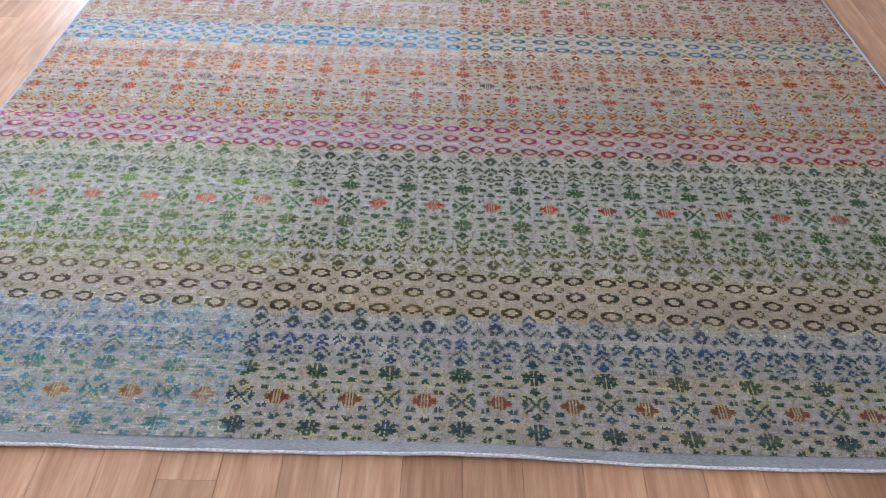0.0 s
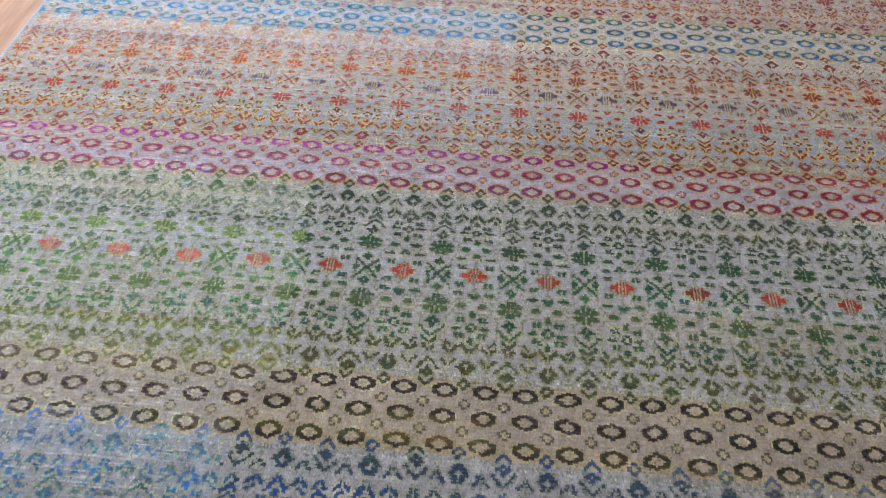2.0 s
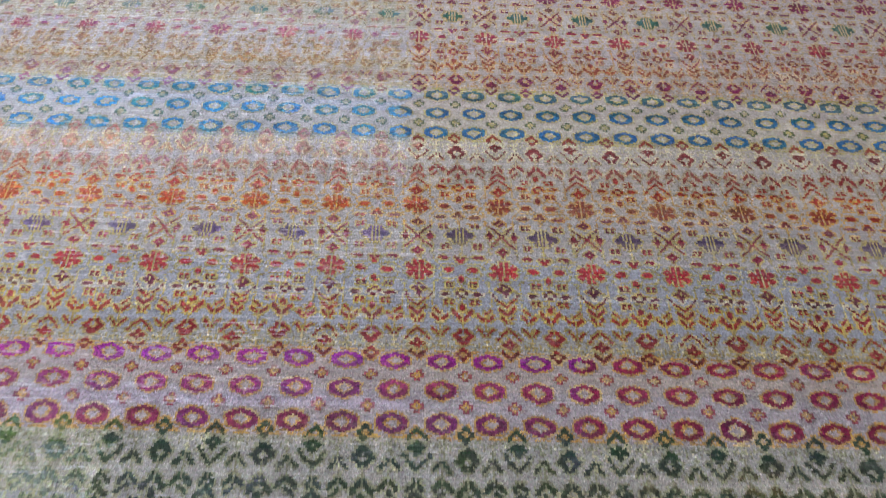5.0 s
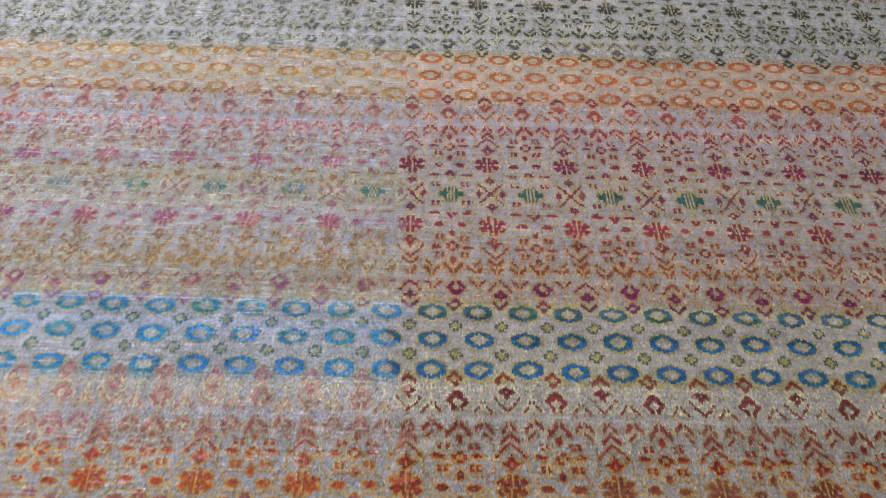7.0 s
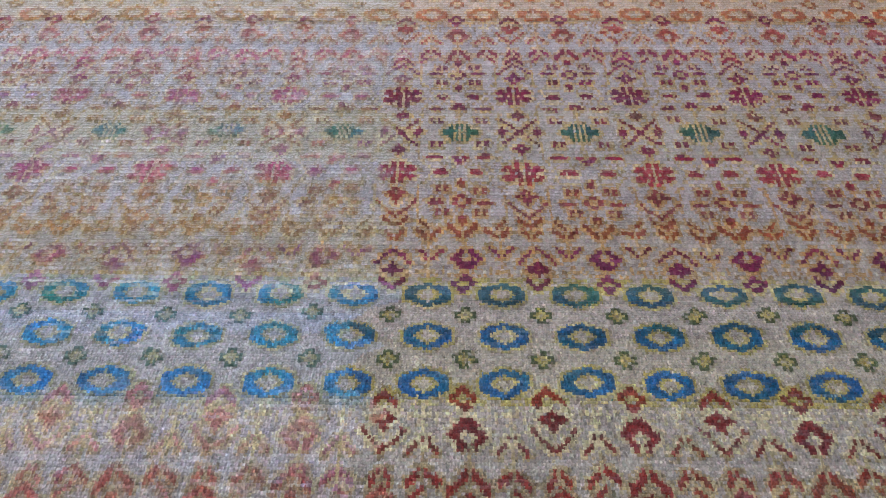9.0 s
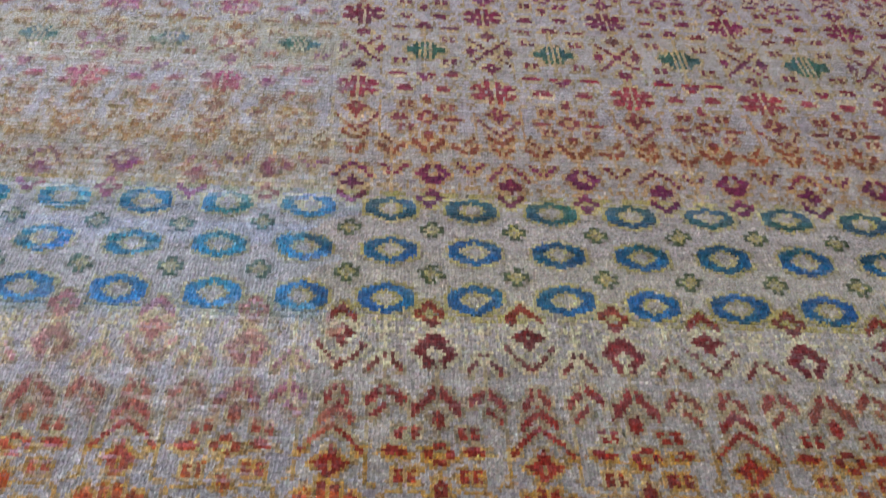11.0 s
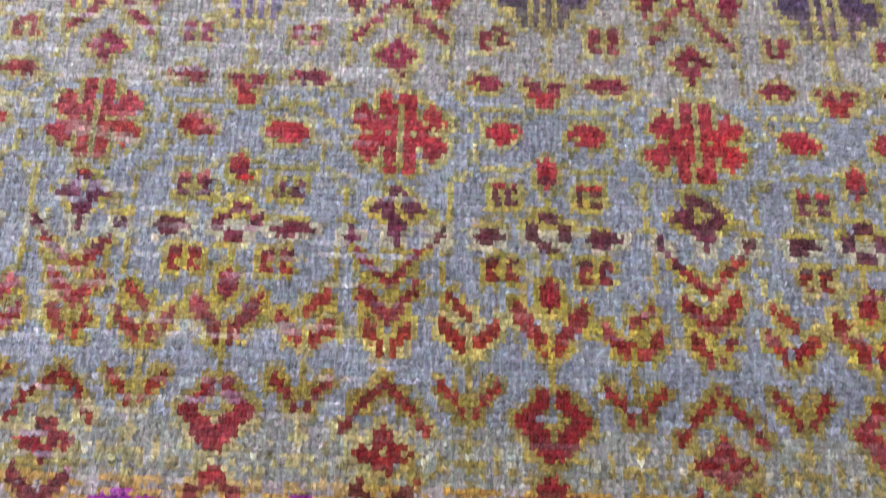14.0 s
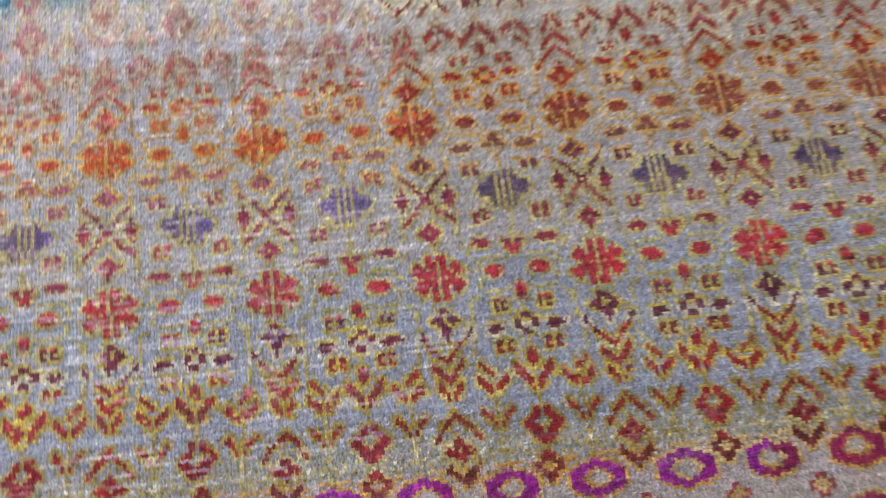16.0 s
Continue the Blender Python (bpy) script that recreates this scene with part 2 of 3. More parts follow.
MEDALLION = "MMMMMMoMoMoMMMMMM .MMMMMoMoMoMMMMM. .MMMMMoMoMoMMMMM. ..ooMMoMoMoMMoo.. ....MMoMoMoMM.... ....oMoMoMoMo.... .....M.M.M.M....."
SQUARE = "FF.FF FFoFF FooFo FF.FF"
OVAL = ".FFFF. FFFFFF FFFFFF .FFFF."
FLAT = ".FFFFF. FFFFFFF ..F.FF."
BUD = ".F. FFF FFF FFF FFF .F."
LEAF = ".FFFF. FFFFFF .FFF.."
KNOP = "FFFoFFF .FFoFF. .FFFFF. ..FFF.. ..FFF.."
DROP = "...F... ..FFF.. .FFFFF. FFFoFFF oFFFFFo ..FFF.. ...F... ...F..."
PETALS = "oFFFFFFo oFFFFFFF oFFoFFFF oFFoFFFo oFFooFo. .FFo.... .FF....."
ROSETTE = "..FFF.. ..FFF.. FF.o.FF FFoooFF FF.o.FF ..FFF.. ..FFF.."
LOZENGE = ".....o..... ...FFoFF... ...FFoFF... ..FFF.FFF.. .FFF...FFF. FFFo...oFFF FFFF.o.FFFF .FFFFoFFFF. ..FFFFFFF.. ..FFFFFFF.. ...FFFFF... ....FFF...."
SPEAR = "...FF.... ...FFF... ..FFoFF.. .FFFoFFF. FFFFoFFFF ooFFFFFoo ...FFF... ...FFF... ....F.... ....F...."
CROSS = "....F.... ...FFF... ...FFF... .FFFFFFF. FFFFoFFFF .FFFFFFF. ...FFF... ....F...."
SPRIG_ART = "...DD... ..DDDD.. ..DDDD.. DDDooDDD DDooooDD DDDooDDD ..DDDD.. ..DDDD.. ...DD..."
LOOP = ("......RRR...... ...RRRRRRRRR... .RRRRRRoRRRRRR. RRRRRo...oRRRRR RRRRo.....oRRRR RRR.........RRR "
        "RRRRo.....oRRRR RRRRRo...oRRRRR .RRRRRRoRRRRRR. ...RRRRRRRRR... ......RRR......")
DIAMONDLET = "..SSS.. ..SoS.. SSoooSS Soo.ooS SSoooSS ..SoS.. ..SSS.."

# stems, fences and cartouches first, the figures over them
for c in (12, 36):
    chart[60:85, c] = LINE
    chart[72:84:3, c - 1:c + 2] = LINE
for c in (16, 32):
    chart[6:15, c] = LINE
    chart[36:54, c] = LINE
chart[54:60, [14, 34]] = LINE
chart[7:17, 0] = LINE
chart[38:58, 0] = LINE
chart[64:70, 0] = LINE
for s in (-1, 1):
    for c in range(4, 12):
        chart[22, (s * c) % WIDE] = LINE
        chart[33, (s * c) % WIDE] = LINE
    for c, r in ((12, 23), (12, 24), (13, 25), (13, 26), (12, 29), (12, 30), (12, 31), (12, 32), (13, 34), (14, 35), (15, 35), (3, 23), (3, 32), (13, 22), (14, 21), (15, 20), (15, 19), (16, 18)):
        chart[r, (s * c) % WIDE] = LINE
for c in range(0, WIDE, 2):
    chart[80 + (c // 2) % 2, c] = DOT if c % 6 == 0 else LINE
    chart[82 + (c // 4) % 2, c] = LINE
chart[85, :] = np.where(np.arange(WIDE) % 11 < 8, LINE, GROUNDK)
for c in (5, 6, 18, 19, 29, 30, 42, 43):
    chart[86, c] = LINE

# the medallion column
for i, line in enumerate(MEDALLION.split()):
    for j, ch in enumerate(line):
        if ch in CODE:
            chart[i, (j - len(line) // 2) % WIDE] = CODE[ch]
for s in (-1, 1):
    stamp(s * 9, 9, SQUARE)
    stamp(s * 10, 17, FLAT)
    stamp(s * 7, 27, OVAL)
    stamp(s * 7, 38, SQUARE)
    stamp(s * 9, 45, LEAF)
    stamp(s * 7, 51, SQUARE)
stamp(0, 19, KNOP)
stamp(0, 34, BUD)
stamp(0, 44, ROSETTE)
stamp(0, 55, BUD)
vee(0, 65, 5, 1.2, 4, FILL, 1)
stamp(0, 75, LOZENGE)
stamp(0, 87, SPRIG_ART)
# the flower column
for i in range(1, 9):
    for s in (-1, 1):
        chart[i, 24 + s * int(round(i * 0.85))] = FILL
        chart[i + 1, 24 + s * int(round(i * 0.85))] = FILL
chart[0:2, 23:26] = FILL
for s in (-1, 1):
    for dr, w in ((0, 2), (1, 1), (2, 1), (3, 0), (4, 0)):
        for dc in range(-w, w + 1):
            chart[dr, 24 + s * 7 + dc] = FILL
stamp(24, 13, DROP)
for i, line in enumerate(PETALS.split()):
    for j, ch in enumerate(line):
        if ch in CODE:
            for r in (27 - 1 - i, 27 + 1 + i):
                for c in (24 - j, 24 + j):
                    chart[r, c] = CODE[ch]
chart[27, 20:29] = FILL
chart[27, [18, 19, 22, 24, 26, 29, 30]] = LINE
stamp(24, 42, SPEAR)
vee(24, 53, 7, 1.1, 2)
vee(24, 59, 4, 1.0, 3)
vee(24, 65, 3, 1.3, 3, FILL, 1)
vee(24, 70, 6, -1.1, 2)
stamp(24, 80, CROSS)
vee(24, 90, 4, 1.1, 3, SPRIG)
# leaf sprays on the quarter columns
for c in (12, 36):
    vee(c, 65, 4, 1.1, 3, FILL, 1)
    vee(c, 75, 4, 1.3, 2, FILL, 1)
    stamp(c, 92, LOOP)
    stamp(c, HALF, LOOP)
for s in (-1, 1):
    for i in range(4):
        chart[55 + i:57 + i, 24 + s * (9 + i)] = FILL
for c in (0, 24):
    stamp(c, 101, DIAMONDLET)

# every figure is outlined by one knot
solid = np.isin(chart, (FILL, MED, RING, SPRIG))
near = np.zeros_like(solid)
for dr, dc in ((0, 1), (0, -1), (1, 0), (-1, 0)):
    moved = np.roll(solid, dc, axis=1)
    if dr:
        moved = np.roll(moved, dr, axis=0)
        moved[0 if dr > 0 else -1] = False
    near |= moved
corners = np.zeros_like(solid)
for dr, dc in ((1, 1), (1, -1), (-1, 1), (-1, -1)):
    moved = np.roll(np.roll(solid, dc, axis=1), dr, axis=0)
    moved[0 if dr > 0 else -1] = False
    corners |= moved
corners &= np.random.default_rng(3).random(corners.shape) < 0.55
chart[(near | corners) & (chart == GROUNDK)] = LINE
# and here and there by a second, paler one
inked = np.isin(chart, (LINE, FILL, MED, RING, SPRIG, SMALL))
wide = np.roll(inked, 1, 1) | np.roll(inked, -1, 1)
wide[1:] |= inked[:-1]
wide[:-1] |= inked[1:]
chart[wide & (chart == GROUNDK) & (np.random.default_rng(4).random(chart.shape) < 0.3)] = HALO

# ---------------------------------------------------------------- yarns
# rows of: place in the band (-110 near ring row .. 110 far ring row), yarn of the wider stretch, yarn of the silkier stretch
BLUE = dict(
    fill=[(-40, "1c4440", "4a7f88"), (-15, "1e4258", "4a86a0"), (15, "184848", "3f8098"), (28, "12433e", "2c7c84"), (43, "1a4666", "3a80a8"), (62, "1c466e", "3474ac"), (74, "2c4254", "6488a4"), (92, "2a4c70", "6088b0")],
    line=[(-20, "9c9060", "a0a070"), (20, "9c9254", "98a070"), (50, "84886c", "8c9c80"), (80, "7c8474", "94a090")], ground=[(0, "969288", "868c8c")], med="743412 9c7054")
GREEN = dict(
    fill=[(-92, "404a2c", "6f8040"), (-66, "4c5030", "7c8a44"), (-43, "24543f", "4c8c6c"), (-28, "2c5a2a", "6c9440"), (-15, "265a40", "5c9458"), (15, "2c4a34", "6c9048"), (28, "28562c", "7c9c48"), (43, "28463a", "6c9060"), (62, "3c4c3c", "7c9480"), (92, "26442e", "64843c")],
    line=[(-60, "84844a", "9ca050"), (-20, "808454", "98a060"), (40, "868864", "a0a878")], ground=[(-50, "9c988a", "a4a694"), (30, "9c9a90", "a6aaa0"), (80, "9a9686", "aaa684")], med="b83824 dc7c68")
RUST = dict(
    fill=[(-92, "6c2420", "90343a"), (-76, "86181e", "a02a30"), (-66, "8a1c1e", "b83a34"), (-56, "8c2028", "a83038"), (-43, "642436", "7c2444"), (-28, "a82c34", "c83c30"), (-10, "88243a", "b04858"), (12, "702838", "a05060"), (28, "841f10", "cc5c24"), (46, "982410", "bc5440"), (62, "88221a", "b86058"), (76, "7a2622", "c08478"), (92, "84301f", "bc8078")],
    line=[(-92, "c8aa38", "ccb444"), (-80, "a08c44", "ac9c50"), (-70, "9c8838", "c0a434"), (-60, "b49e3c", "d4b838"), (-51, "b09c3c", "c0a844"), (-46, "c0b8a0", "ccc6b4"), (-42, "b8a440", "c0ac48"), (-32, "a89c50", "bca84c"), (-10, "b0a058", "b8a85c"), (30, "bc8c24", "c89c30"), (60, "a08a5c", "b4a068"), (78, "d8cfa8", "d8c890")],
    ground=[(-90, "8c8c84", "90908a"), (-60, "898e98", "8b909a"), (20, "989490", "9a9a9c"), (50, "a0998e", "a09ea4"), (90, "a29a8e", "a4a0a6")], med="5e4c60 86769a")
ROSE = dict(
    fill=[(-92, "701c4e", "a86a94"), (-76, "801f52", "b07c98"), (-62, "94482a", "b08c44"), (-44, "8c3840", "b08850"), (-28, "9a1c3c", "c0508c"), (-10, "7e2050", "b07a90"), (14, "781846", "a87e3c"), (28, "84164a", "c0608c"), (46, "7c2458", "b03c78"), (62, "943058", "c44070"), (76, "a04440", "d06a60"), (92, "862048", "ac3074")],
    line=[(-60, "b08434", "b49c58"), (-10, "b09650", "c0a884"), (20, "b09044", "b89440"), (70, "b48a50", "c09868")],
    ground=[(-60, "9c9280", "a89c80"), (-45, "9c9288", "a29ea2"), (8, "9c9484", "a69e74"), (22, "9a9088", "a29fa3"), (80, "9a908a", "a29c9f")], med="2f6456 588c88")
DARK = dict(fill=[(-70, "34342e", "4a4a38"), (-20, "38301f", "4c4228"), (40, "3c3424", "50482c")], line=[(0, "86804e", "948c50")], ground=[(0, "969086", "a09c90")], med="7a4a24 8c6a44")
BANDS = [BLUE, GREEN, RUST, ROSE, DARK, GREEN]
BAND_LABELS = ["grey-beige band with blue and teal flowers", "grey-green band with green leaves and coral medallions", "silver-grey band with crimson and rust flowers",
               "grey-rose band with crimson flowers and green medallions", "grey band with dark olive flowers", "grey-green band with green leaves"]
# ring rows between the bands: ring near, ring far, small figure, outline, ground; each for both stretches
LOOPS = [("241a14 382e26", "241a14 382e26", "4c4630 6a6450", "a49468 b8ac84", "9a8b70 968e78"),
         ("8c2c62 a44c8c", "8c1478 a42ca4", "943c50 a86880", "b88c34 c49c58", "9c928c a89aa4"),
         ("11648c 2c9ccc", "306878 349ccc", "465a38 4c8088", "a89c48 94a090", "a49c88 9ea6b2"),
         ("bc6a38 c08c48", "c06030 c89850", "a05c38 b88848", "bc9450 ccac60", "ac9270 aa986c"),
         ("4a3a2c 5a4a38", "4a3a2c 5a4a38", "5c4c34 6a5c44", "b09c58 c0ac70", "a89878 b0a488")]
LOOP_LABELS = ["sandy stripe with rows of dark brown rings", "pink stripe with rows of magenta rings", "tan stripe with rows of blue rings", "sandy stripe with rows of orange rings", "sandy stripe with brown rings"]
# where the band middles and the ring rows between them lie along the rug
MIDDLES = [1.616, 2.339, 3.033, 3.736, 4.490, 5.230]
RINGS = [1.970, 2.696, 3.385, 4.112, 4.860]
STEP = 2 * HALF
anchors_r, anchors_y = [-HALF], [1.290]
for i, m in enumerate(MIDDLES):
    anchors_r.append(i * STEP)
    anchors_y.append(m)
    # the pile is packed tighter past the middle of a band
    anchors_r.append(i * STEP + 55)
    anchors_y.append(m + 0.457 * ((RINGS[i] if i < len(RINGS) else m + 0.37) - m))
    anchors_r.append(i * STEP + HALF)
    anchors_y.append(RINGS[i] if i < len(RINGS) else m + 0.37)
ROW0, ROW1 = -39, 5 * STEP + 38            # first and last knot row
COL0, COL1 = -418, 460                     # first and last knot column
rows = np.arange(ROW0, ROW1)
cols = np.arange(COL0, COL1)
NR, NC = len(rows), len(cols)
rng = np.random.default_rng(7)


def wander(shape, cell_r, cell_c):
    """Smooth random field of about -1..1 with the given cell size in knots."""
    a, c = shape
    g = rng.uniform(-1, 1, (a // cell_r + 3, c // cell_c + 3))
    y, x = np.arange(a) / cell_r, np.arange(c) / cell_c
    yi, xi = y.astype(int), x.astype(int)
    fy, fx = (y - yi)[:, None], (x - xi)[None, :]
    fy, fx = fy * fy * (3 - 2 * fy), fx * fx * (3 - 2 * fx)
    p = lambda i, j: g[np.ix_(yi + i, xi + j)]
    return (p(0, 0) * (1 - fx) + p(0, 1) * fx) * (1 - fy) + (p(1, 0) * (1 - fx) + p(1, 1) * fx) * fy


R, C = np.meshgrid(rows, cols, indexing="ij")
# hand knotting: figures drift by a knot here and there
sr = R + np.rint(0.8 * wander(R.shape, 30, 22)).astype(int)
sc = C + np.rint(0.9 * wander(R.shape, 26, 30) + np.where((C < 16) & (R > 5.25 * HALF), 1.6, 0.2) * wander(R.shape, 3, 16)).astype(int)
band = np.clip((sr + HALF) // STEP, 0, len(MIDDLES) - 1)
place = sr - band * STEP
knots = chart[np.clip(np.abs(place), 0, HALF), sc % WIDE]
# slips of the hand
slip = rng.random(R.shape)
knots = np.where((slip < 0.05) & (knots == LINE), GROUNDK, knots)
knots = np.where((slip > 0.975) & (knots == FILL), LINE, knots)
# the first two bands' figures are knotted fuller
beside = (np.roll(knots, 1, 1) == FILL) | (np.roll(knots, -1, 1) == FILL) | (np.roll(knots, 1, 0) == FILL)
knots = np.where((band < 2) & (knots == LINE) & beside & (slip > 0.68), FILL, knots)

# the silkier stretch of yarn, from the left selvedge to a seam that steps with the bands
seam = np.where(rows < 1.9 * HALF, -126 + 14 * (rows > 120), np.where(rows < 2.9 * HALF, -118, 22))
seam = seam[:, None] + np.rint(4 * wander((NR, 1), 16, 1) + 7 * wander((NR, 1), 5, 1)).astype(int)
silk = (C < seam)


# how far the silkier skeins differ, run by run of rows
mixed = np.zeros(NR)
r = 0
while r < NR:
    run = int(rng.integers(4, 14))
    v = rows[min(r, NR - 1)] / HALF
    low, high = (0.55, 1.0) if v < 0.9 else (0.3, 0.9) if v < 2.9 else ((0.05, 0.5) if v < 4.05 else (0.5, 1.0) if v < 5 else (0.25, 0.85) if v < 7.3 else (0.1, 0.4))
    mixed[r:r + run] = rng.uniform(low, high)
    r += run


def yarn_of(table, at):
    """Colours along the rows for both stretches, in runs as the skeins end."""
    spots = np.array([t[0] for t in table])
    pick = np.abs(at[:, None] - spots[None, :]).argmin(1)
    return np.array([linear(t[1]) for t in table])[pick], np.array([linear(t[2]) for t in table])[pick]


colour = np.zeros((NR, NC, 3))
for i, style in enumerate(BANDS):
    r0, r1 = max(0, i * STEP - HALF - 3 - ROW0), min(NR, i * STEP + HALF + 3 - ROW0)
    sub, here = colour[r0:r1], (band[r0:r1] == i)
    at = rows[r0:r1] - i * STEP + rng.normal(0, 1.0, r1 - r0)
    k, sk = knots[r0:r1], silk[r0:r1]

    def lay(mask, plain, silky):
        silky = plain + (silky - plain) * mixed[r0:r1, None]
        for stretch, tone_ in ((mask & ~sk, plain), (mask & sk, silky)):
            sub[stretch] = np.broadcast_to(tone_ if tone_.ndim == 1 else tone_[:, None, :], sub.shape)[stretch]

    for code, key in ((GROUNDK, "ground"), (LINE, "line"), (FILL, "fill")):
        plain, silky = yarn_of(style[key], at)
        if style is ROSE and code == FILL:
            silky = 0.88 * silky + 0.12 * linear("a09a98")
        if code == LINE:
            plain_g, silky_g = yarn_of(style["ground"], at)
            keep = np.where(at > 45, 0.8, 1.0)[:, None] if style is RUST else 0.9
            plain, silky = plain_g + (plain - plain_g) * keep, silky_g + (silky - silky_g) * keep
        lay(here & (k == code), plain, silky)
        if code == LINE:
            lay(here & (k == HALO), 0.5 * (plain + plain_g), 0.5 * (silky + silky_g))
    lay(here & (k == DOT), linear("cfc8b0"), linear("dcd8cc"))
    lay(here & (k == MED), *[linear(h) for h in style["med"].split()])
    lay(here & (k == SPRIG), *yarn_of([(t[0], t[1], t[2]) for t in style["fill"]], at))
for i, (near_ring, far_ring, small, line, ground_) in enumerate(LOOPS):
    mid = i * STEP + HALF
    r0, r1 = mid - 30 - ROW0, mid + 30 - ROW0
    sub, k, sk = colour[r0:r1], knots[r0:r1], silk[r0:r1]
    here = np.abs(sr[r0:r1] - mid) <= 25
    far = np.broadcast_to((rows[r0:r1] > mid + 9)[:, None], here.shape)
    for code, codes, where in ((GROUNDK, ground_, here), (HALO, ground_, here), (LINE, line, here), (RING, near_ring, here & ~far), (RING, far_ring, here & far), (SMALL, small, here)):
        plain, silky = [linear(h) for h in codes.split()]
        silky = np.broadcast_to((plain + (silky - plain) * mixed[r0:r1, None])[:, None, :], sub.shape)
        at_plain, at_silk = where & (k == code) & ~sk, where & (k == code) & sk
        sub[at_plain], sub[at_silk] = plain, silky[at_silk]

mid = STEP + HALF
crimson = (np.abs(sr - mid) <= 25) & (knots == RING) & (C > 106 + 4 * wander(R.shape, 10, 30))
colour[crimson] = linear("8c1c46")
# abrash: each skein differs a little, along the rows and between the stretches
# last term: light and dark combing of the pile rows, put into colour
streak = 0.07 * wander(R.shape, 3, 120) + 0.06 * wander(R.shape, 8, 300) + 0.15 * wander(R.shape, 1, 16)
colour *= (1 + streak)[:, :, None]
# in the silkier stretch the long tufts lie over the next rows
laid = 0.45 * colour + 0.3 * np.roll(colour, 1, 0) + 0.25 * np.roll(colour, (2, 1), (0, 1))
colour = np.where((silk & (R > 5.25 * HALF))[:, :, None], laid, colour)
# the pile's tufts spread into their neighbours
spread = 0.25 * (np.roll(colour, 1, 0) + np.roll(colour, -1, 0) + np.roll(colour, 1, 1) + np.roll(colour, -1, 1))
colour += (spread - colour) * np.where((band == 2) & (place < 30), 0.15, np.where(silk, 0.3, 0.18))[:, :, None]
# long combed tufts at the far end of the third band
combed = sum(np.roll(colour, -q, 0) for q in range(5)) / 5
colour = np.where((silk & (band == 2) & (place > 50) & (place < 88))[:, :, None], 0.55 * colour + 0.45 * combed, colour)
# streaks of paler skeins, with smooth silk sheen put into their colour
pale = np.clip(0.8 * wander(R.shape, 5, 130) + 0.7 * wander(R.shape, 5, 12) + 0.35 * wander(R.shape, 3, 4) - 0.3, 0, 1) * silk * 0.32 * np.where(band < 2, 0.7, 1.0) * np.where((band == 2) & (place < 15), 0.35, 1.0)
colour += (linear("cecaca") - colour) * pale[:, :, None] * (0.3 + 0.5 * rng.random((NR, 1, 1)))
# short pale dashes: glints of lying silk tufts, put into the yarn colour
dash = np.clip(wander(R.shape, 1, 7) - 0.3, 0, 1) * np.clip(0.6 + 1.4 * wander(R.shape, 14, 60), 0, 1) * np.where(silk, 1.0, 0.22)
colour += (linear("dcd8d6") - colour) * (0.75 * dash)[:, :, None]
golden = np.clip(wander(R.shape, 7, 200) - 0.35, 0, 1) * 0.3
colour += (linear("b49c58") - colour) * golden[:, :, None]
# the ground is a cool silvery wool
colour *= np.where((knots == GROUNDK)[:, :, None], np.array([1.05, 1.06, 1.19]), 1.0)
# figures are knotted from odd ends of yarn, so they differ in hue
figure = np.isin(knots, (FILL, RING, MED, SPRIG))[:, :, None]
hue = np.array([0.0, -0.02, 0.22]) * (band == 2)[:, :, None] + np.stack([0.16 * wander(R.shape, 9, 11), 0.10 * wander(R.shape, 9, 11), 0.40 * wander(R.shape, 9, 11)], axis=-1) + 0.16 * wander(R.shape, 7, 9)[:, :, None]
hue = hue - 0.1 * ((band != 2) & ~silk)[:, :, None] + np.stack([0.22 * wander(R.shape, 15, 40), 0.08 * wander(R.shape, 15, 40), 0.16 * wander(R.shape, 15, 40)], axis=-1) * (band < 2)[:, :, None]
colour *= np.where(figure, 1 + hue + 0.11 * (band == 2)[:, :, None], 1)
edge = (knots == LINE)[:, :, None]
light = np.clip(wander(R.shape, 6, 24), -1, 1)[:, :, None]
colour = np.where(edge & (light > 0.15), colour + (linear("d8d0a8") - colour) * (light - 0.15) * 0.6, colour)
colour = np.where(edge & (light < -0.2), colour * (1 + 0.3 * (light + 0.2)), colour)
# the third weaver's stretch
third = np.clip((C - 172) / 6.0, 0, 1) * (0.10 * wander((NR, 1), 8, 1) - 0.03)
colour *= (1 + third)[:, :, None]
# mottled strokes along the rug: the brushed pile's relief shading, put into colour
mottle = (0.13 * wander(R.shape, 7, 3) + 0.10 * wander(R.shape, 13, 5) + 0.09 * wander(R.shape, 3, 2)) * np.where((band == 2) & (place < 40), 0.6, 1.0)
colour *= (1 + mottle)[:, :, None]
colour = np.where(figure, colour + (linear("564a48") - colour) * np.where(R < 3.9 * HALF, 0.04, 0.06)[:, :, None], colour)
colour = np.where((silk & (R > 5.25 * HALF))[:, :, None], colour * np.where(R > 6.6 * HALF, 0.83, 0.9)[:, :, None], colour)
# every knot takes the dye a little differently
colour *= np.where(knots == GROUNDK, rng.normal(1.0, 0.09, (NR, NC)), rng.normal(1.0, 0.15, (NR, NC))).clip(0.5, 1.6)[:, :, None]
colour *= rng.normal(1.0, 0.04, (NR, NC, 3)).clip(0.85, 1.15)
# warm cast of the third and fourth bands' wool
colour *= np.where((band == 2)[:, :, None], np.array([1.03, 0.985, 0.87]), np.where((band == 3)[:, :, None], np.where(silk[:, :, None], np.array([0.98, 0.99, 0.98]), np.array([1.04, 0.975, 0.96])), 1.0))
colour = colour.clip(0.01, 0.9)
shine = np.where(silk, 0.42, 0.34) + np.where(np.isin(knots, (GROUNDK, DOT)), 0.3, np.where(knots == LINE, 0.15, -0.28)) + 0.2 * wander(R.shape, 4, 140) + rng.normal(0, 0.08, R.shape)
shine = shine.clip(0, 1)

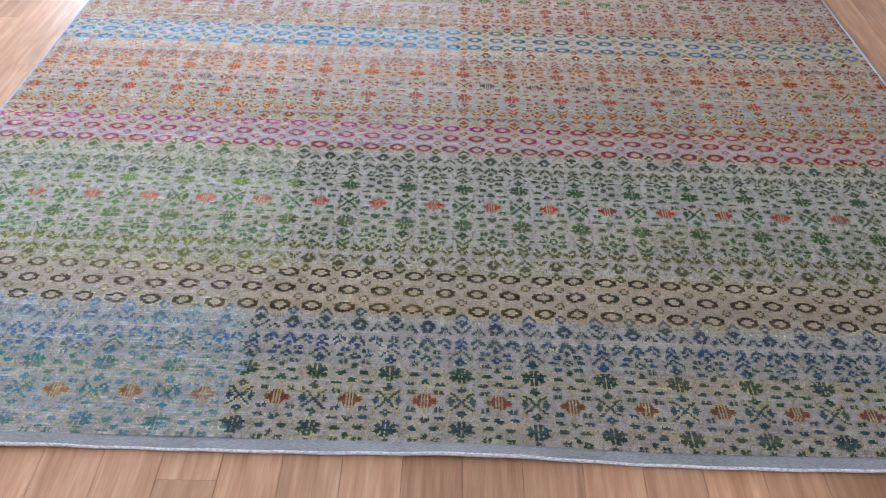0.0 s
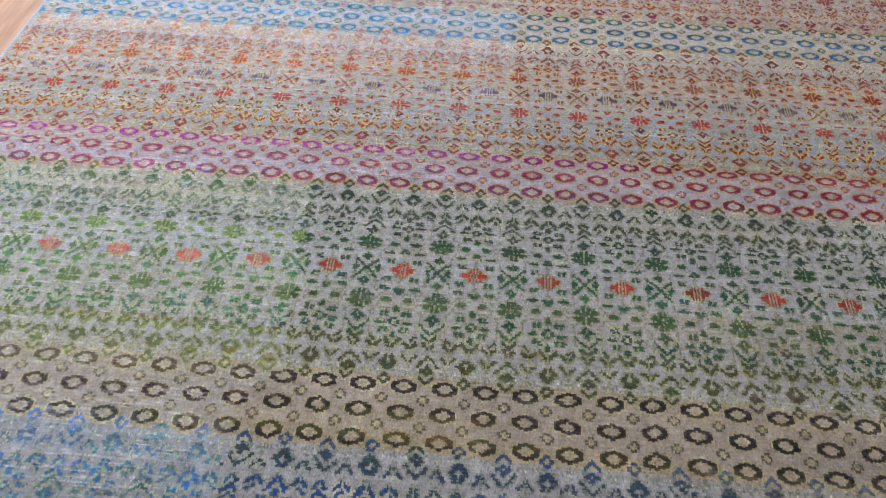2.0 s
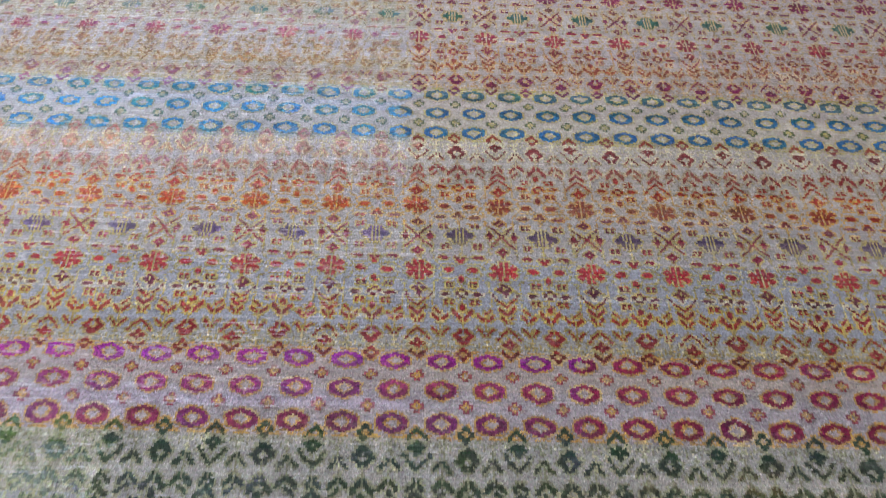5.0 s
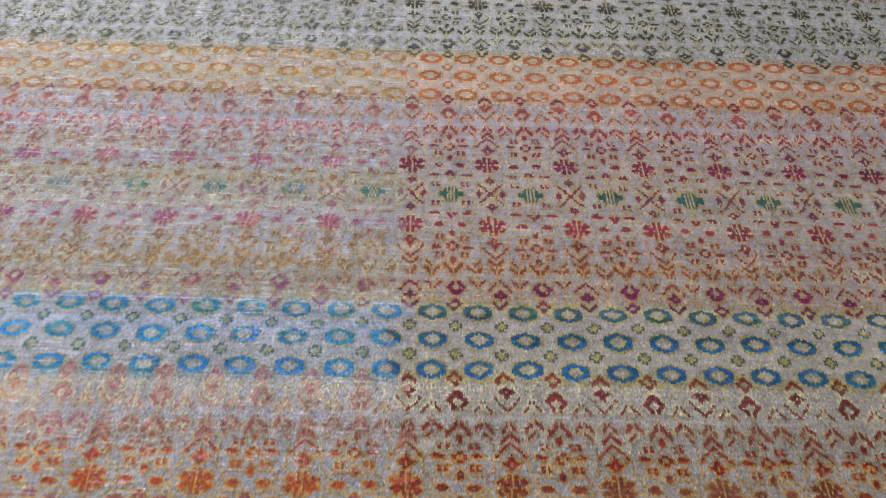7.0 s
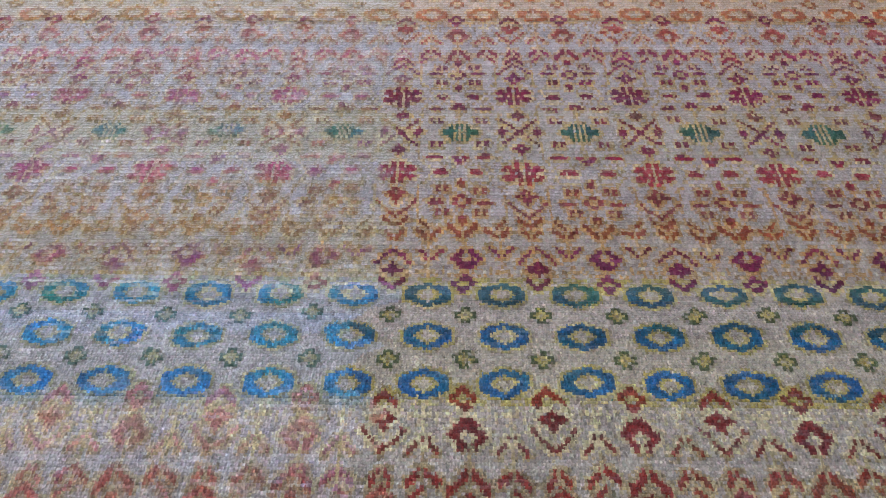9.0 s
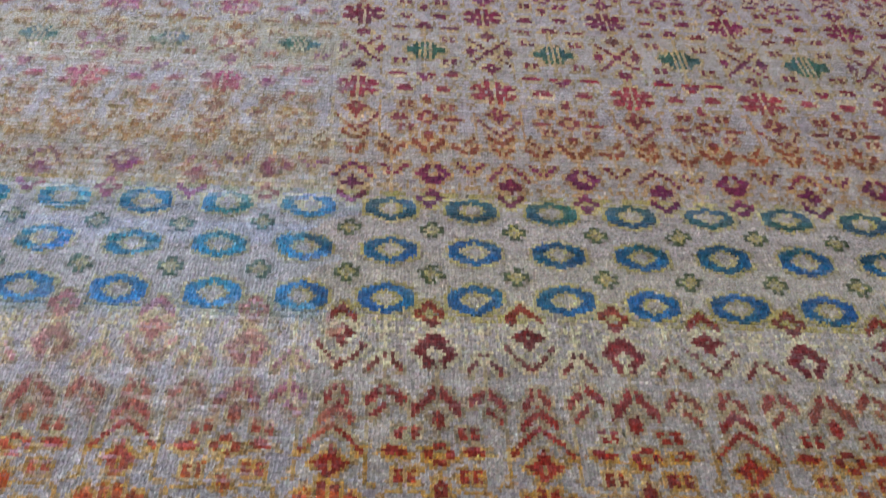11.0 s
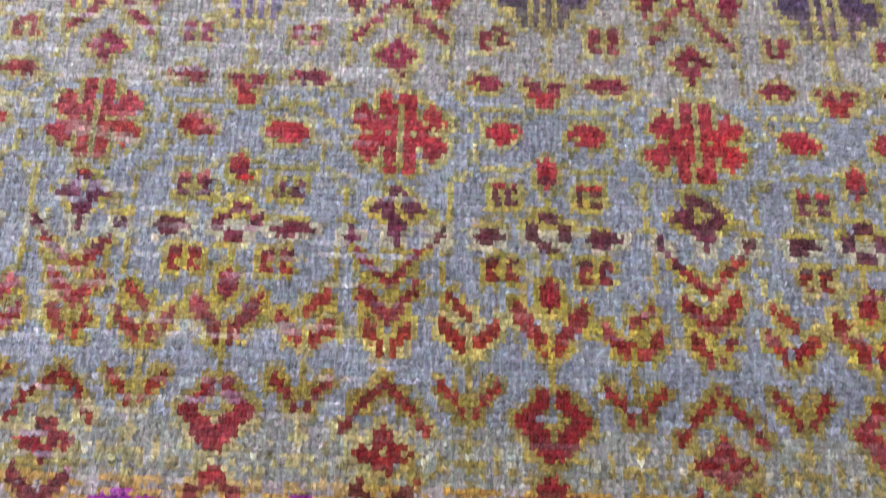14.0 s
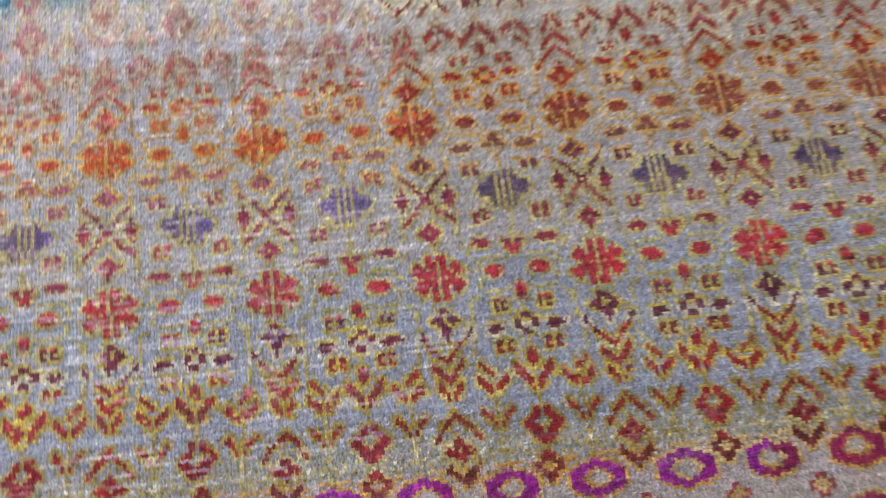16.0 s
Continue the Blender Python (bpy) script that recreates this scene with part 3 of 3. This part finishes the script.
# ---------------------------------------------------------------- the rug's pile
vr, vc = np.arange(ROW0, ROW1 + 1), np.arange(COL0, COL1 + 1)
vy = np.interp(vr - 0.5, anchors_r, anchors_y)
VX = np.broadcast_to((vc - 0.5)[None, :] * KX, (NR + 1, NC + 1)).copy()
SKEW = -0.022              # the weft runs a little aslant
VY = np.broadcast_to(vy[:, None], VX.shape) + SKEW * np.clip(VX, -1.0, 1.0) * np.clip((vy[:, None] - 1.45) / 0.4, 0.12, 1)


def flare(x, y):
    """The weaving draws in a little across the fourth band."""
    inner = np.clip((1.3 - np.abs(x)) / 0.4, 0, 1)
    return -x * inner * np.where(x > 0, 0.013, 0.038) * np.exp(-((y - 3.76) / 0.33) ** 2)


def ripple(x, y):
    """Soft waves of the rug's near end, in height and along the floor."""
    fall = np.exp(-np.clip(y - 1.45, 0, None) / 0.09)
    dy = 0.006 * np.sin(3.1 * x + 2.0) + 0.0035 * np.sin(7.3 * x + 0.6)
    dz = 0.0035 * (1 + np.sin(6.3 * x + 1.2)) + 0.002 * (1 + np.sin(13.0 * x))
    return dy * fall, dz * fall


# slow waves, the same for coarse and fine stretches
wave_z, wave_x, wave_y = 0.0009 * wander(VX.shape, 70, 90), 0.0012 * wander(VX.shape, 120, 60), 0.0015 * wander(VX.shape, 60, 140)
raised = np.where(np.isin(knots, (FILL, MED, RING, SPRIG, SMALL)), 1.0, np.where(np.isin(knots, (LINE, DOT)), 0.75, 0.0))
FINE_R, FINE_C = (270, 566), (-140, 250)     # the stretch whose knots are built as cushions of four faces


def double(a):
    """A grid of corner values at half-knot steps."""
    out = np.zeros((2 * a.shape[0] - 1, 2 * a.shape[1] - 1))
    out[::2, ::2] = a
    out[1::2, ::2] = (a[1:] + a[:-1]) / 2
    out[:, 1::2] = (out[:, 2::2] + out[:, :-2:2]) / 2
    return out


def patch(r0, r1, c0, c1, fine):
    """Corner places, face colours, gloss and weave coordinates of knots r0..r1, c0..c1."""
    i0, i1, j0, j1 = r0 - ROW0, r1 - ROW0, c0 - COL0, c1 - COL0
    cut = np.s_[i0:i1 + 1, j0:j1 + 1]
    x, y, wz, wx, wy = [a[cut] for a in (VX, VY, wave_z, wave_x, wave_y)]
    tint, gl, up = colour[i0:i1, j0:j1], shine[i0:i1, j0:j1], raised[i0:i1, j0:j1]
    rr_, cc_ = np.meshgrid(np.arange(r0, r1 + 1.0), np.arange(c0, c1 + 1.0), indexing="ij")
    local = np.random.default_rng(r0 * 1000 + c0 + 900000)
    if fine:
        x, y, wz, wx, wy, rr_, cc_ = [double(a) for a in (x, y, wz, wx, wy, rr_, cc_)]
        tint, gl = tint.repeat(2, 0).repeat(2, 1), gl.repeat(2, 0).repeat(2, 1)
        # tufts lean over their neighbours, mostly along the rug
        stray = local.random(gl.shape)
        for lo, hi, dr, dc in ((0.0, 0.07, 1, 0), (0.07, 0.10, -1, 0), (0.10, 0.115, 0, 1), (0.115, 0.13, 0, -1)):
            m = (stray >= lo) & (stray < hi)
            tint = np.where(m[:, :, None], np.roll(tint, (dr, dc), (0, 1)), tint)
        tint = tint * local.normal(1.0, 0.11, (*gl.shape, 1)).clip(0.75, 1.3)
        z = local.normal(0, 0.00014, x.shape)
        z[1::2] += 0.0005
        z[1::2, 1::2] += 0.0003 + 0.0009 * up + local.normal(0, 0.0002, up.shape)
        # figures stand proud of the ground
        z[1:-1:2, 2:-1:2] += 0.0008 * np.maximum(up[:, 1:], up[:, :-1])
        z[2:-1:2, 1:-1:2] += 0.0008 * np.maximum(up[1:], up[:-1])
        # sparkle painted in: random tufts lightened, some darkened
        glint = local.random(gl.shape)
        tint = tint * np.where(glint > 0.93, 1.48, np.where(glint < 0.09, 0.66, 1.0))[:, :, None]
        z[::2, ::2] -= 0.0001
        jitter = 0.0003
    else:
        z = local.normal(0, 0.00036, x.shape)
        z[::2] += 0.0017                 # rows of knots stand in ridges
        z[:-1, :-1] += 0.0005 * up
        jitter = 0.0005
    # the two tufts of a knot lie in a V
    lean = np.zeros(x.shape)
    lean[:, 1::2] = -0.0008 if fine else -0.0007
    ry, rz = ripple(x, y)
    edge_fix = np.ones(x.shape)
    edge_fix[0], edge_fix[-1], edge_fix[:, 0], edge_fix[:, -1] = 0, 0, 0, 0
    z = 0.0095 + rz + wz + z * (0.25 + 0.75 * edge_fix)
    px = x + flare(x, y) + wx + local.normal(0, jitter, x.shape) * edge_fix
    py = y + ry + wy + lean * edge_fix + local.normal(0, jitter, x.shape) * edge_fix
    return np.stack([px, py, z], -1), np.clip(tint, 0.008, 0.9), gl, np.stack([cc_, rr_], -1)


rug = tagged(new("rug"), "hand-knotted silk rug with striped bands of small flowers on oak floor", "rug")


def pile_part(name, label, a, c):
    """Knot rows a to c of the rug as one part."""
    a, c = max(a, ROW0), min(c, ROW1)
    spots = []
    for r0, r1, is_mid in ((a, min(c, FINE_R[0]), False), (max(a, FINE_R[0]), min(c, FINE_R[1]), True), (max(a, FINE_R[1]), c, False)):
        if r1 <= r0:
            continue
        if is_mid:
            spots += [(r0, r1, COL0, FINE_C[0], False), (r0, r1, *FINE_C, True), (r0, r1, FINE_C[1], COL1, False)]
        else:
            spots.append((r0, r1, COL0, COL1, False))
    places, corners, tints, glosses, weaves, start = [], [], [], [], [], 0
    for spot in spots:
        co_, tint, gl, weave = patch(*spot)
        nr, nc = gl.shape
        q = (np.arange(nr)[:, None] * (nc + 1) + np.arange(nc)[None, :]).reshape(-1)
        corner = np.stack([q, q + 1, q + nc + 2, q + nc + 1], axis=1).reshape(-1)
        weaves.append(weave.reshape(-1, 2)[corner])
        corners.append(corner + start)
        places.append(co_.reshape(-1, 3))
        tints.append(tint.reshape(-1, 3))
        glosses.append(gl.reshape(-1))
        start += len(places[-1])
    co_, corner, tint, gl, weave = [np.concatenate(v) for v in (places, corners, tints, glosses, weaves)]
    count = len(gl)
    me = bpy.data.meshes.new(name)
    me.vertices.add(len(co_))
    me.vertices.foreach_set("co", co_.astype(np.float32).reshape(-1))
    me.loops.add(count * 4)
    me.loops.foreach_set("vertex_index", corner.astype(np.int32))
    me.polygons.add(count)
    me.polygons.foreach_set("loop_start", np.arange(count, dtype=np.int32) * 4)
    me.update(calc_edges=True)
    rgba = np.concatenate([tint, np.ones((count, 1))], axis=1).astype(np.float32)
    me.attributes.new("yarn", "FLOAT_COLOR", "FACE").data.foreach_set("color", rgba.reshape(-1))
    me.attributes.new("gloss", "FLOAT", "FACE").data.foreach_set("value", gl.astype(np.float32))
    me.uv_layers.new(name="weave").data.foreach_set("uv", weave.astype(np.float32).reshape(-1))
    me.materials.append(PILE)
    ob = new(name, me)
    ob.parent = rug
    return tagged(ob, label)


for i, label in enumerate(BAND_LABELS):
    pile_part("pile_band", label, i * STEP - 86, i * STEP + 87)
    if i < len(LOOP_LABELS):
        pile_part("ring_stripe", LOOP_LABELS[i], i * STEP + 87, i * STEP + STEP - 86)

# backing, ends and cords
xs = np.linspace((COL0 - 0.5) * KX, (COL1 - 0.5) * KX, 240)


def strip(edge_y, profile):
    """A strip along the rug's end: profile rows of (distance outwards, height)."""
    bm = bmesh.new()
    sign = -1 if edge_y < 3 else 1
    lines = []
    for d, z in profile:
        line = []
        for x in xs:
            y = edge_y + sign * d + SKEW * min(max(x, -1.0), 1.0) * min(max((edge_y - 1.45) / 0.4, 0.12), 1)
            ey, ez = ripple(x, max(y, 1.45))
            lift = 1.0 if z > 0.0025 else 0.55
            line.append(bm.verts.new((x + float(flare(x, y)), y + float(ey) + 0.0008 * math.sin(41 * x), z + float(ez) * lift)))
        lines.append(line)
    for a, c in zip(lines, lines[1:]):
        for i in range(len(xs) - 1):
            f = bm.faces.new((a[i], a[i + 1], c[i + 1], c[i]))
            f.smooth = True
    return bm


Y_NEAR, Y_FAR = float(vy[0]), float(vy[-1])
for edge in (Y_NEAR, Y_FAR):
    part("end_band", strip(edge, [(-0.004, 0.0085), (0.0, 0.0095), (0.005, 0.0084), (0.016, 0.0079), (0.024, 0.0074), (0.0262, 0.0066)]), WEAVE, rug, "grey flat-woven end band")
    part("edge_stitching", strip(edge, [(0.0262, 0.0070), (0.0276, 0.0076), (0.0292, 0.0070), (0.0300, 0.0050), (0.0296, 0.0022), (0.026, 0.0012)]), STITCH, rug, "white overcast edge stitching")


def cord(side):
    bm = bmesh.new()
    ys = np.linspace(Y_NEAR - 0.02, Y_FAR + 0.02, 420)
    x_edge = (COL0 - 0.5) * KX - 0.003 if side < 0 else (COL1 - 0.5) * KX + 0.003
    ringlines = []
    for i, y in enumerate(ys):
        fat = 1 + 0.06 * math.sin(i * 2.1)
        cx = x_edge + float(flare(np.array(x_edge), y)) + 0.002 * math.sin(2.3 * y + side)
        dz_ = float(ripple(x_edge, max(y, 1.45))[1])
        ringlines.append([bm.verts.new((cx + 0.0062 * fat * math.cos(a), y, 0.0062 + dz_ + 0.0058 * fat * math.sin(a))) for a in np.linspace(0, 2 * math.pi, 10, endpoint=False)])
    for a, c in zip(ringlines, ringlines[1:]):
        for i in range(10):
            f = bm.faces.new((a[i], a[(i + 1) % 10], c[(i + 1) % 10], c[i]))
            f.smooth = True
    bm.faces.new(ringlines[0])
    bm.faces.new(ringlines[-1][::-1])
    bmesh.ops.recalc_face_normals(bm, faces=bm.faces)
    return bm


part("side_cord", cord(-1), CORD, rug, "pale blue-grey side cord")
part("side_cord", cord(1), CORD, rug, "pale blue-grey side cord")
part("backing", box((COL0 + 3) * KX, (COL1 - 3) * KX, Y_NEAR + 0.03, Y_FAR - 0.01, 0.0005, 0.0055), BACK, rug, "coarse beige backing")

# ---------------------------------------------------------------- floor boards
BOARD, SHIFT = 0.118, -0.038
lengths = (0.62, 0.78, 0.95, 1.12)
board_mesh = {}
for length in lengths:
    bm = box(0.0003, BOARD - 0.0003, 0.0003, length - 0.0003, -0.02, 0.0, 0.0008)
    me = bpy.data.meshes.new("board")
    bm.to_mesh(me)
    bm.free()
    me.materials.append(OAK)
    board_mesh[length] = me
rest = bmesh.new()
pick = random.Random(5)
count = 0
first, last = int((WEST - SHIFT) / BOARD), int((EAST - SHIFT) / BOARD) + 1
for k in range(first, last):
    x, y = SHIFT + k * BOARD, SOUTH - pick.uniform(0, 0.6)
    while y < NORTH:
        length = pick.choice(lengths)
        seen = (-1.3 < x < 1.3 and -0.1 < y + length and y < 1.4 and y + length > 0.75) or (1.2 < abs(x + 0.04) < 2.1 and 2.0 < y + length and y < 4.3)
        if seen and count < 300:
            ob = new("board", board_mesh[length])
            ob.location = (x, y, 0)
            ob.parent = floor
            count += 1
        else:
            box_into(rest, max(x + 0.0006, WEST), min(x + BOARD - 0.0006, EAST), max(y + 0.0006, SOUTH), min(y + length - 0.0006, NORTH), -0.02, 0.0)
        y += length
tagged(part("boards", rest, OAK, floor, "oak boards farther off"), kind="stuff")
